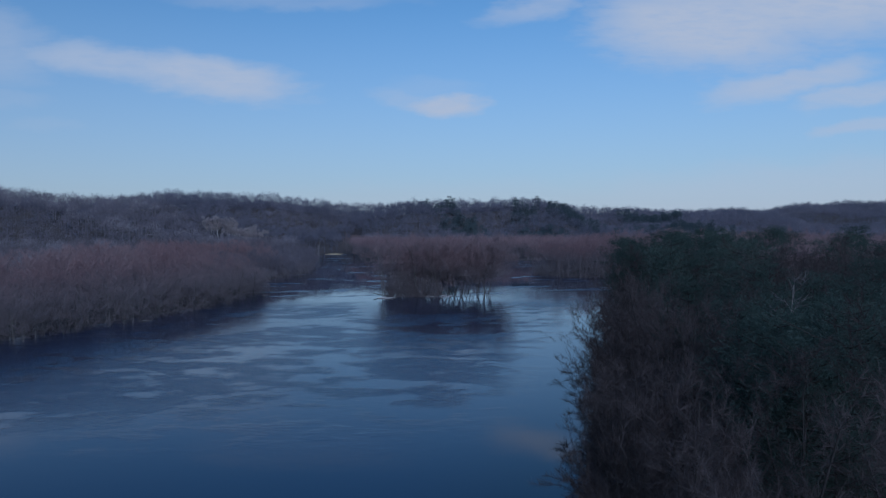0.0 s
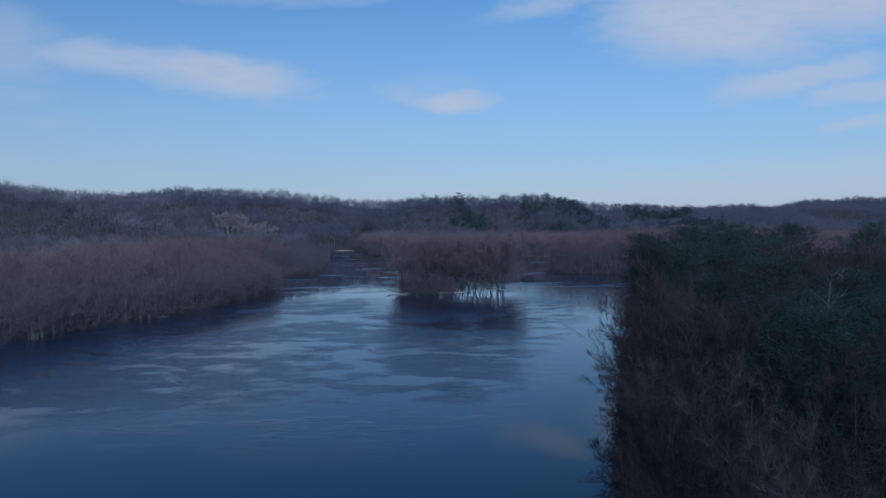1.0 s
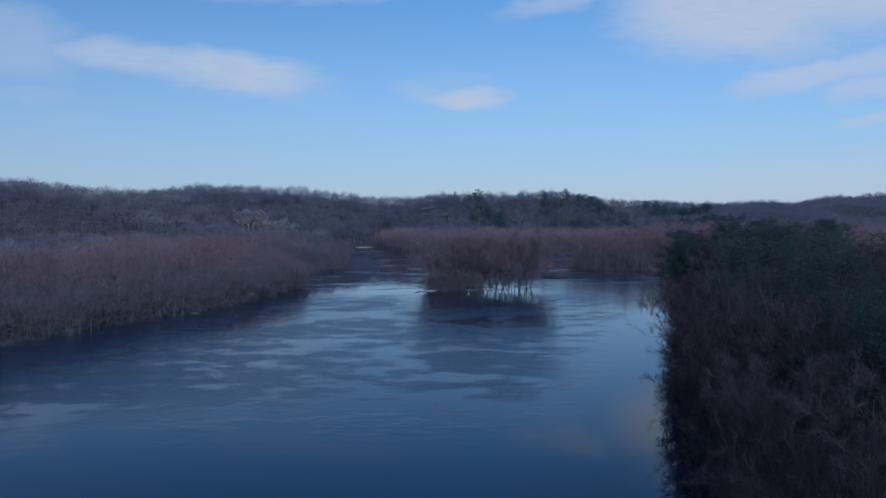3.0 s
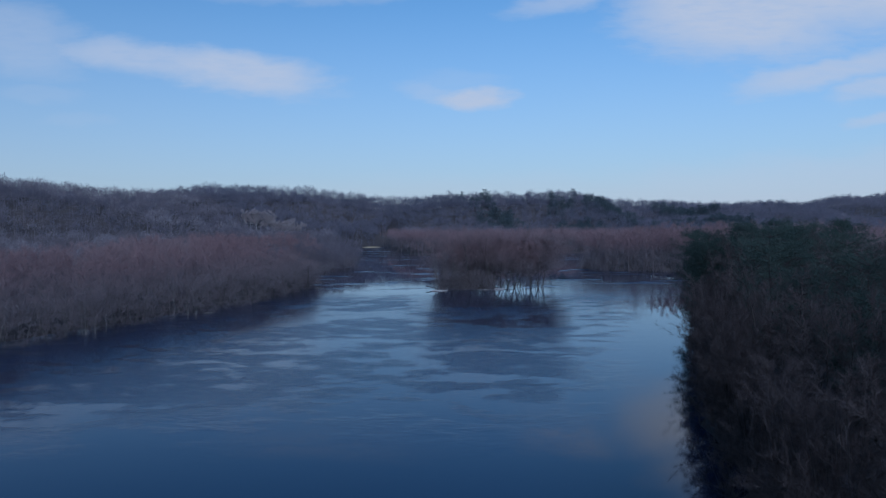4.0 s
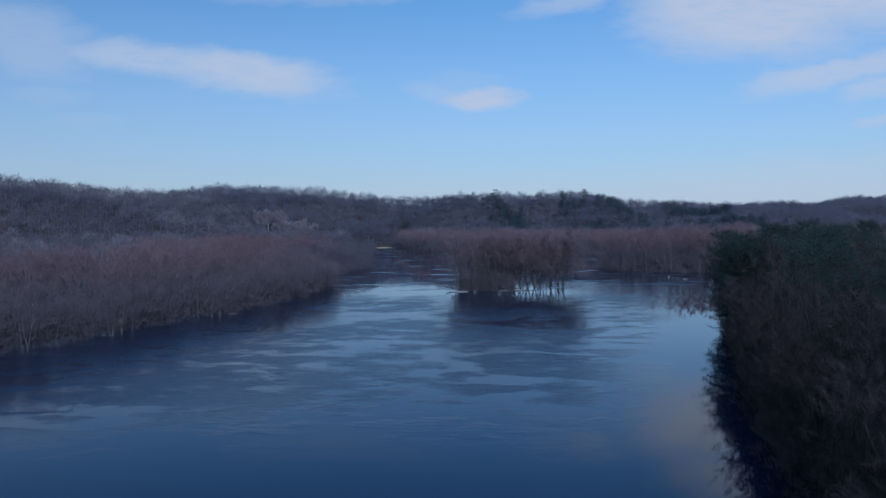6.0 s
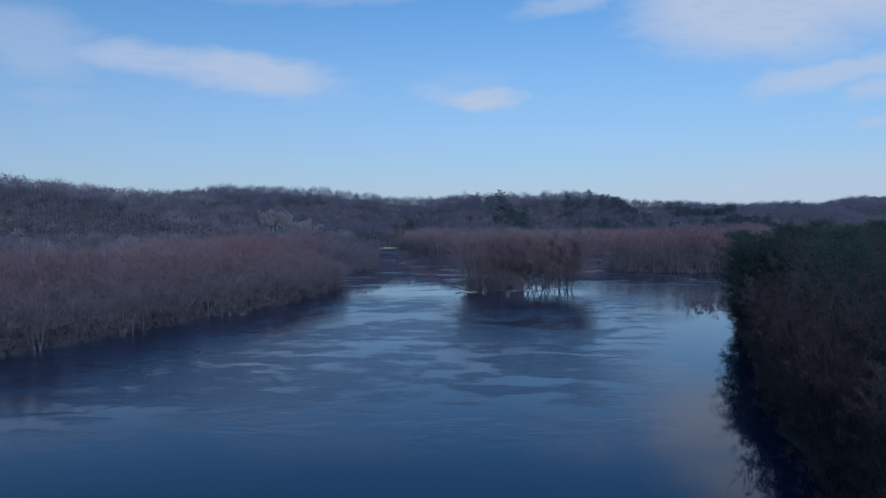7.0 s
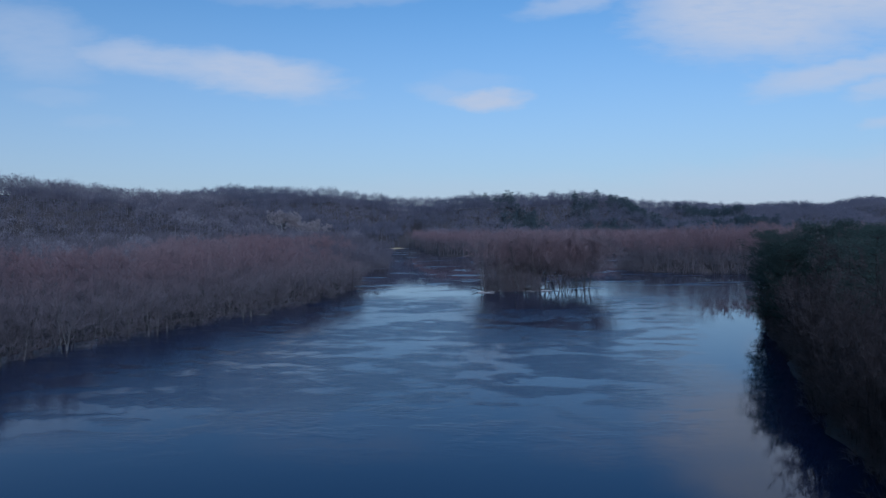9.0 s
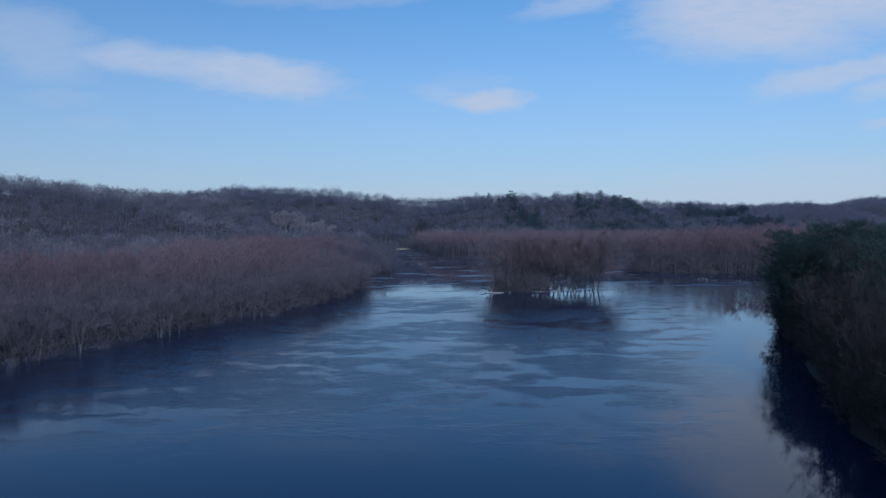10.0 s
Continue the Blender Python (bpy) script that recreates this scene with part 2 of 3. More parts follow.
def water_material():
    """Dark river water: calm under the banks and close by, ruffled by the wind in patches out on the stream."""
    m = Nodes("river_water")
    v = m.place()
    away = m.n.new("ShaderNodeSeparateXYZ")
    m.l.new(v, away.inputs[0])
    y = away.outputs["Y"]
    fleck = m.noise(v, 0.20, 7, 0.66, 0.3, stretch=(0.62, 1.0, 1))
    sheet = m.noise(v, 0.028, 3, 0.5, 0.3)
    gate = m.math("ADD", m.math("MULTIPLY", fleck, 0.62), m.math("MULTIPLY", sheet, 0.5))
    off_bank = m.math("SUBTRACT", m.math("MULTIPLY", y, 0.265), away.outputs["X"])      # the high bank gives lee
    open_reach = m.math("MULTIPLY", m.math("MULTIPLY", m.span(y, 58, 95), m.span(y, 214, 186)), m.span(off_bank, 6, 24))
    patch = m.math("MULTIPLY", m.span(gate, 0.535, 0.615), open_reach)
    thread = m.noise(v, 0.11, 5, 0.62, 0.4, stretch=(0.40, 1.0, 1))
    lanes = m.math("MULTIPLY", m.span(thread, 0.57, 0.62), m.span(y, 190, 240))
    ruffle = m.math("MAXIMUM", patch, lanes)
    fetch = m.math("MULTIPLY", m.math("MULTIPLY", m.span(y, 262, 244), m.span(y, 184, 206)), m.span(away.outputs["X"], 16, 30))      # wind past the island
    chop = m.noise(v, 1.3, 4, 0.6, 0.3, stretch=(0.7, 1.4, 1))
    swell = m.noise(v, 0.30, 2, 0.5)
    amount = m.math("ADD", m.math("MULTIPLY", ruffle, 0.26), m.math("ADD", m.math("MULTIPLY", m.math("ADD", open_reach, fetch), 0.09), 0.007))
    h = m.math("ADD", m.math("MULTIPLY", chop, amount), m.math("MULTIPLY", swell, 0.012))
    m.bump(h, 0.5, 0.35)
    m.bsdf.inputs["IOR"].default_value = 1.333
    rough = m.math("ADD", m.math("ADD", m.math("MULTIPLY", patch, 0.12), m.math("MULTIPLY", lanes, 0.30)), m.math("MULTIPLY", m.math("ADD", open_reach, fetch), 0.075))
    rough = m.math("ADD", rough, 0.03)
    return m.done((0.0085, 0.0175, 0.047), rough, 0.5)


def sand_material():
    m = Nodes("dry_reed_sand")
    f = m.noise(m.place(), 0.8, 5, 0.7)
    m.bump(f, 0.5, 0.1)
    return m.done(m.ramp(f, (0.3, (0.44, 0.32, 0.17)), (0.7, (0.62, 0.48, 0.28))), 0.95, 0.1)


GROUND, WATER, SAND = ground_material(), water_material(), sand_material()


# ------------------------------------------------------------------ the lie of the land
LEFT_BANK = ((-900, -105), (0, -98), (60, -90), (104, -82), (125, -76), (150, -67), (165, -61), (190, -53), (230, -48), (247, -50),
             (254, -63), (268, -64), (290, -54), (310, -49), (335, -50), (380, -55), (430, -61), (500, -84), (575, -90), (700, -90))
RIGHT_BANK = ((-900, 60), (0, 9), (20, 7.5), (35, 8.4), (48, 11.2), (60, 13.9), (79, 18.4), (100, 25.6), (120, 32), (128, 34), (150, 40), (165, 48), (190, 63), (240, 84), (275, 92),
              (288, 78), (302, 50), (312, 45), (330, 50), (350, 66), (400, 80), (455, 84), (700, 84))
FAR_BANK = ((-200, 582), (-62, 582), (-52, 565), (-42, 480), (-32, 435), (0, 428), (30, 440), (70, 455), (100, 440), (300, 440))
# azimuth from +y, ridge distance, ridge ground height, foot distance
RIDGE = ((-180, 900, 30, 620), (-60, 640, 38, 440), (-40, 635, 38, 430), (-28, 633, 37, 430), (-25, 617, 33, 430), (-22.5, 703, 34, 450),
         (-17.7, 735, 40, 480), (-11, 764, 36, 560), (-4.6, 752, 29, 600), (-0.4, 760, 33, 560), (10.5, 814, 31, 560), (13, 923, 28.5, 600),
         (18, 1052, 29, 640), (23.4, 1198, 29, 700), (29, 1490, 46, 800), (45, 1500, 46, 800), (70, 900, 34, 600), (180, 900, 30, 620))


SPUR = ((-180, 0), (-60, 24), (-31, 31), (-27, 27), (-24, 22), (-20, 15), (-16, 8), (-12.5, 0), (180, 0))      # azimuth, height of the nearer spur


def along(table, x, column=1):
    t = np.array(table, float)
    return np.interp(x, t[:, 0], t[:, column])


def ease(v):
    v = np.clip(v, 0, 1)
    return v * v * (3 - 2 * v)


def wobble(x, y, size, seed):
    """Smooth noise from a few crossed waves, about -1 to 1."""
    r = np.random.RandomState(seed)
    out = 0
    for k in range(6):
        a, p, s = r.uniform(0, 2 * math.pi), r.uniform(0, 2 * math.pi), size * r.uniform(0.6, 1.6)
        out = out + np.sin((x * math.cos(a) + y * math.sin(a)) * 2 * math.pi / s + p)
    return out / 3.0


FLOOD = 6.0      # the river stands this far into the trees of the low shores


def shore(x, y):
    """Metres from the edge of the trees, positive on the river."""
    edge = wobble(x, y, 22, 3) * 1.1 + wobble(x, y, 7, 4) * 0.4
    return np.minimum(np.minimum(x - along(LEFT_BANK, y), along(RIGHT_BANK, y) - x), along(FAR_BANK, x) - y) + edge


def wet(x, y):
    """Metres from the dry ground, positive on the river."""
    return shore(x, y) + FLOOD * ((x < 0) | (y > 262))


def land(x, y):
    """Height of the ground; the river stands at 0."""
    s = wet(x, y)
    az, r = np.degrees(np.arctan2(x, y)), np.hypot(x, y)
    rr, zr, rf = along(RIDGE, az, 1), along(RIDGE, az, 2), along(RIDGE, az, 3)
    k = (r - rf) / (rr - rf)
    hill = zr * ease(k) * np.where(k > 1, np.maximum(0.80, 1 - 0.25 * (k - 1)), 1)
    hill = hill + ease(k * 2) * (wobble(x, y, 170, 7) * 6.0 + wobble(x, y, 70, 8) * 2.5) * ease((1.1 - k) * 3)
    spur = along(SPUR, az) * ease(1 - np.abs(r - 575) / 120)
    hill = np.maximum(hill, spur + 0.25 * hill * (spur > 1))
    bank = np.minimum(np.maximum(-s, 0) * 0.16, 0.5)
    rise = np.where((x > 0) & (y < 330), np.minimum(np.maximum(-s, 0) * 0.10, 3.0), 0)     # the higher wooded bank
    out = np.where(s > 0, np.maximum(-s * 0.18, -2.5) - 0.05, bank + rise + hill)
    mound = np.hypot((x - 0) / 12.0, (y - 226) / 8.0)
    return np.where(mound < 1.3, np.maximum(out, 0.35 - 0.9 * mound * mound), out)


def grid_lines(inner, outer, step, count):
    """Even lines over the middle, then ever wider ones out to the horizon."""
    a = list(np.arange(inner[0], inner[1] + 0.1, step))
    lo = inner[0] - (np.arange(1, count + 1) / count) ** 2.2 * (inner[0] - outer[0])
    hi = inner[1] + (np.arange(1, count + 1) / count) ** 2.2 * (outer[1] - inner[1])
    return np.array(sorted(list(lo) + a + list(hi)))


def mesh_from(name, verts, faces):
    """A mesh from arrays of corners and triangles or quads."""
    me = bpy.data.meshes.new(name)
    verts, faces = np.asarray(verts, np.float32), np.asarray(faces, np.int32)
    n, k = faces.shape
    me.vertices.add(len(verts))
    me.vertices.foreach_set("co", verts.ravel())
    me.loops.add(n * k)
    me.loops.foreach_set("vertex_index", faces.ravel())
    me.polygons.add(n)
    me.polygons.foreach_set("loop_start", np.arange(0, n * k, k, dtype=np.int32))
    me.update(calc_edges=True)
    return me


def build_ground():
    xs = grid_lines((-420, 420), (-4800, 4800), 5.0, 26)
    ys = grid_lines((-40, 900), (-4800, 4800), 5.0, 26)
    gx, gy = np.meshgrid(xs, ys)
    gz = land(gx, gy)
    nx, ny = len(xs), len(ys)
    i = (np.arange(ny - 1)[:, None] * nx + np.arange(nx - 1)[None, :]).ravel()
    me = mesh_from("ground", np.stack([gx.ravel(), gy.ravel(), gz.ravel()], 1), np.stack([i, i + 1, i + nx + 1, i + nx], 1))
    me.polygons.foreach_set("use_smooth", np.ones(len(me.polygons), bool))
    me.materials.append(GROUND)
    return tagged(new("ground", me), "brown leaf-littered river banks and low wooded hills", "ground", kind="structure")


def build_water():
    xs, ys = np.linspace(-330, 330, 23), np.linspace(-1500, 640, 61)
    gx, gy = np.meshgrid(xs, ys)
    nx, ny = len(xs), len(ys)
    i = (np.arange(ny - 1)[:, None] * nx + np.arange(nx - 1)[None, :]).ravel()
    me = mesh_from("water", np.stack([gx.ravel(), gy.ravel(), gx.ravel() * 0], 1), np.stack([i, i + 1, i + nx + 1, i + nx], 1))
    me.materials.append(WATER)
    return tagged(new("water", me), "dark blue flooded river with wind-ruffled patches", "river", kind="structure")


build_ground()
build_water()


# ------------------------------------------------------------------ trees
def unit(v):
    return v / (np.linalg.norm(v) + 1e-9)


def side_way(way, angle, rng):
    """A direction at that many degrees from way, turned at random round it."""
    a = unit(np.cross(way, rng.normal(size=3)))
    return unit(way * math.cos(radians(angle)) + a * math.sin(radians(angle)))


def tubes(paths, sides):
    """Tapered tubes along paths of (points, radii): corners and triangles."""
    V, F, n = [], [], 0
    for pts, radii, k in ((p, r, s or sides) for p, r, s in paths):
        pts = np.asarray(pts, float)
        ways = np.gradient(pts, axis=0)
        for i, p in enumerate(pts):
            w = unit(ways[i])
            a = unit(np.cross(w, (0.31, 0.95, 0.05)))
            b = np.cross(w, a)
            th = np.arange(k) * 2 * math.pi / k
            V.append(p + radii[i] * (np.cos(th)[:, None] * a + np.sin(th)[:, None] * b))
        m = len(pts)
        for i in range(m - 1):
            for j in range(k):
                q, r = n + i * k + j, n + i * k + (j + 1) % k
                F += [(q, r, q + k), (r, r + k, q + k)]
        n += m * k
    return np.concatenate(V), np.array(F, np.int32)


def slivers(starts, ways, lengths, widths, rng):
    """Thin pointed triangles: twigs, or sprays of needles."""
    starts, ways = np.asarray(starts), np.asarray(ways)
    n = len(starts)
    a = np.cross(ways, rng.normal(size=(n, 3)))
    a /= np.linalg.norm(a, axis=1)[:, None] + 1e-9
    hw = (np.asarray(widths) / 2)[:, None]
    tip = starts + ways * np.asarray(lengths)[:, None]
    V = np.stack([starts - a * hw, starts + a * hw, tip], 1).reshape(-1, 3)
    return V, np.arange(3 * n, dtype=np.int32).reshape(-1, 3)


def grow(rng, h, stems=1, lean=6, low=0.32, reach=0.34, limbs=11, boughs=4, twigs=12, twig=(0.7, 1.5), width=0.05, girth=0.20, sides=5, open_by=0):
    """A leafless broad-leaved tree of height h: the paths of its wood, and its twigs."""
    wood, ts, tw, bs = [], [], [], []
    for s in range(stems):
        way = side_way(np.array([0, 0, 1.0]), lean * rng.uniform(0.3, 1.3) if stems == 1 else lean * rng.uniform(0.8, 1.8), rng)
        p = np.array([rng.uniform(-.3, .3), rng.uniform(-.3, .3), -0.9]) * (1 if stems > 1 else (0, 0, 1))
        top = h * rng.uniform(0.80, 0.90) if s == 0 else h * rng.uniform(0.62, 0.85)
        pts, n = [p], 7
        for i in range(n):
            way = unit(way + rng.normal(size=3) * 0.07 + (0, 0, 0.06))
            p = p + way * (top + 0.9) / n
            pts.append(p)
        r0 = girth * h / 15 * rng.uniform(0.8, 1.15) / (stems ** 0.35)
        wood.append((pts, r0 * np.linspace(1, 0.16, n + 1) ** 0.9, sides))
        for b in range(max(4, int(limbs / stems ** 0.6))):
            f = low + (0.97 - low) * (b + rng.uniform(0, 1)) / max(4, int(limbs / stems ** 0.6))
            k = min(int(f * n), n - 1)
            q = pts[k] + (pts[k + 1] - pts[k]) * (f * n - k)
            w = side_way(unit(pts[k + 1] - pts[k]), rng.uniform(30, 58) + open_by * (1 - f * 0.5), rng)
            ln = h * reach * (0.42 + 0.62 * math.sin(math.pi * min(f * 0.92 + 0.08, 1))) * rng.uniform(0.75, 1.25)
            lp = [q]
            for i in range(3):
                w = unit(w + rng.normal(size=3) * 0.13 + (0, 0, 0.10))
                q = q + w * ln / 3
                lp.append(q)
            rb = r0 * 0.36 * (1.1 - f * 0.7)
            wood.append((lp, rb * np.array([1, 0.7, 0.45, 0.2]), 3))
            for c in range(boughs):
                g = rng.uniform(0.25, 1.0) * 2.99
                k2 = int(g)
                o = lp[k2] + (lp[k2 + 1] - lp[k2]) * (g - k2)
                w2 = unit(side_way(unit(lp[k2 + 1] - lp[k2]), rng.uniform(20, 55), rng) + (0, 0, 0.15))
                l2 = ln * rng.uniform(0.25, 0.5)
                e = o + w2 * l2
                bs.append((o, w2, l2 * 1.15, max(rb * 0.32, width * 0.8)))
                for d in range(twigs):
                    ts.append(o + (e - o) * rng.uniform(0.2, 1.0))
                    tw.append(unit(side_way(w2, rng.uniform(10, 80), rng) + (0, 0, 0.12)))
    ts, tw = np.array(ts), np.array(tw)
    n = len(ts)
    lengths = np.concatenate([rng.uniform(twig[0], twig[1], n) * h / 15, [q[2] for q in bs]])
    widths = np.concatenate([width * rng.uniform(0.6, 1.2, n), [q[3] for q in bs]])
    V, F = slivers(np.concatenate([ts, [q[0] for q in bs]]), np.concatenate([tw, [q[1] for q in bs]]), lengths, widths, rng)
    k = h / np.percentile(V[:, 2], 99)                  # so that the crown tops out at h
    return [([p * k for p in pts], r, sides) for pts, r, sides in wood], (V * k, F)


def grow_far(rng, h, twigs=110, wide=0.33, low=0.30, twig=1.6, width=0.26):
    """A leafless tree seen from afar: a stem, and a rounded crown of fine sprays, thicker towards its skin."""
    top = np.array([rng.uniform(-.4, .4), rng.uniform(-.4, .4), h * 0.8])
    wood = [([np.array([0, 0, -0.5]), top * (0.6, 0.6, 0.5), top], [0.2, 0.13, 0.04], 3)]
    d = rng.normal(size=(twigs, 3))
    d /= np.linalg.norm(d, axis=1)[:, None]
    d[:, 2] = np.where(rng.uniform(size=twigs) < 0.7, np.abs(d[:, 2]), d[:, 2])
    r = rng.uniform(0.25, 1.0, twigs) ** 0.45
    a = np.arctan2(d[:, 1], d[:, 0])
    lobes = 1 + 0.16 * np.sin(3 * a + rng.uniform(0, 6)) + 0.12 * np.sin(5 * a + 4 * d[:, 2] + rng.uniform(0, 6))
    mid, tall = h * (1 + low) / 2, h * (1 - low) / 2
    spots = d * r[:, None] * lobes[:, None] * (wide * h, wide * h, tall) + (0, 0, mid - 0.03 * h)
    ways = d * 0.7 + rng.normal(size=(twigs, 3)) * 0.55 + (0, 0, 0.35)
    ways /= np.linalg.norm(ways, axis=1)[:, None]
    return wood, slivers(spots - ways * twig * 0.5, ways, twig * rng.uniform(0.6, 1.3, twigs), width * rng.uniform(0.6, 1.3, twigs), rng)


def grow_pine(rng, h, base=0.14, reach=0.29, whorls=15, tufts=8, needles=20, needle=0.40, width=0.06):
    """A white pine: straight stem, level plumes of needles, a broad uneven crown."""
    n = 8
    pts = [np.array([0.12 * math.sin(i * 1.7), 0.12 * math.cos(i * 1.3), -0.6 + (h + 0.1) * i / n]) for i in range(n + 1)]
    wood = [(pts, 0.24 * h / 18 * np.linspace(1, 0.1, n + 1), 6)]
    ts, tw = [], []
    for k in range(whorls):
        u = k / (whorls - 1)
        f = base + (0.94 - base) * u
        turn = rng.uniform(0, 6.28)
        m = rng.randint(4, 7)
        for j in range(m):
            if rng.uniform() < 0.10:
                continue
            a = turn + j * 6.283 / m + rng.uniform(-.3, .3)
            prof = math.sin(math.pi * (0.17 + 0.61 * u)) * (0.85 + 0.25 * math.sin(k * 2.4 + turn))
            ln = h * reach * prof * rng.uniform(0.65, 1.3)
            o = np.array([0, 0, f * h])
            w = unit(np.array([math.cos(a), math.sin(a), rng.uniform(0.0, 0.25) + 0.25 * f * f]))
            e = o + w * ln + np.array([0, 0, 0.06 * ln])
            wood.append(([o, (o + e) / 2 - (0, 0, 0.04 * ln), e], [0.05, 0.035, 0.012], 3))
            for t in range(max(2, int(tufts * (0.45 + prof)))):
                g = rng.uniform(0.3, 1.05)
                c = o + (e - o) * g + rng.normal(size=3) * (0.12 * ln, 0.12 * ln, 0.30)
                for d in range(needles):
                    ts.append(c + rng.normal(size=3) * (0.30, 0.30, 0.18))
                    tw.append(unit(w * 0.5 + rng.normal(size=3) * (0.8, 0.8, 0.5) + (0, 0, 0.35)))
    ts, tw = np.array(ts), np.array(tw)
    m = len(ts)
    return wood, slivers(ts, tw, needle * rng.uniform(0.7, 1.4, m) * h / 18, width * rng.uniform(0.7, 1.2, m), rng)


def part(name, me, material, parent, label=""):
    me.materials.clear()
    me.materials.append(material)
    ob = new(name, me)
    ob.parent = parent
    return tagged(ob, label)


def tree_thing(name, grown, bark, leaf, label, category, group):
    """One tree: an empty at its foot with a trunk and a crown under it."""
    wood, twigs = grown
    root = tagged(new(name), label, category, group)
    me = mesh_from("trunk", *tubes(wood, 5))
    me.polygons.foreach_set("use_smooth", np.ones(len(me.polygons), bool))
    part("trunk", me, bark, root)
    part("crown", mesh_from("crown", *twigs), leaf, root)
    return root


def edge_growth(x, y):
    """Trees are young and low at the water and full-grown farther in."""
    return 0.60 + 0.40 * ease(-shore(x, y) / 28)


def spread(kinds, spots, rng, size=(0.85, 1.15), sink=0.0, growth=None):
    """Stand the kinds of tree on the spots: the first of each is the one that was built, the rest copies."""
    used = set()
    for x, y in spots:
        k = rng.randint(len(kinds))
        s = rng.uniform(*size) * (float(growth(np.array(x), np.array(y))) if growth else 1)
        z = max(float(land(np.array(x), np.array(y))), -0.5) - sink
        m = Matrix.LocRotScale((x, y, z), Euler((0, 0, rng.uniform(0, 6.28))), None)
        ob = kinds[k]
        if k in used:
            ob.scale = (1, 1, 1)
            ob = copy_thing(ob, m)
        used.add(k)
        ob.matrix_basis = m
        ob.scale = (s, s, s * rng.uniform(0.93, 1.07))
    for k, ob in enumerate(kinds):
        if k not in used:
            for o in (*ob.children_recursive, ob):
                bpy.data.objects.remove(o)


def scatter(x0, x1, y0, y1, gap, rng, keep):
    """Uneven spots about gap metres apart, where keep(x, y) holds."""
    gx, gy = np.meshgrid(np.arange(x0, x1, gap), np.arange(y0, y1, gap))
    x = (gx + rng.uniform(-.46, .46, gx.shape) * gap).ravel()
    y = (gy + rng.uniform(-.46, .46, gx.shape) * gap).ravel()
    ok = keep(x, y)
    return np.stack([x[ok], y[ok]], 1)


def woods(name, templates, spots, rng, material, label, size=(0.8, 1.2), category="woods", growth=None):
    """Far woods: many trees joined in one mesh."""
    V, F, n = [], [], 0
    for (x, y), h in zip(spots, np.maximum(land(spots[:, 0], spots[:, 1]), -0.4)):
        tv, tf = templates[rng.randint(len(templates))]
        a, s = rng.uniform(0, 6.28), rng.uniform(*size) * (float(growth(np.array(x), np.array(y))) if growth else 1)
        turn = np.array([[math.cos(a), math.sin(a), 0], [-math.sin(a), math.cos(a), 0], [0, 0, 1]])
        v = tv @ turn * s
        v[:, 2] *= rng.uniform(0.92, 1.08)
        V.append(v + (x, y, h))
        F.append(tf + n)
        n += len(v)
    me = mesh_from(name, np.concatenate(V), np.concatenate(F))
    me.materials.append(material)
    return tagged(new(name, me), label, category, kind="stuff")


def joined(grown, sides=3):
    wood, (tv, tf) = grown
    wv, wf = tubes([(p, r, min(k, sides)) for p, r, k in wood], sides)
    return np.concatenate([wv, tv]), np.concatenate([wf, tf + len(wv)])


def only_stem(grown):
    """The same tree with a plain stem and no limbs, for the distance."""
    wood, tw = grown
    return [([p[0], p[len(p) // 2], p[-1]], [r[0], r[len(p) // 2], r[-1]], 3) for p, r, k in wood if len(p) > 4], tw


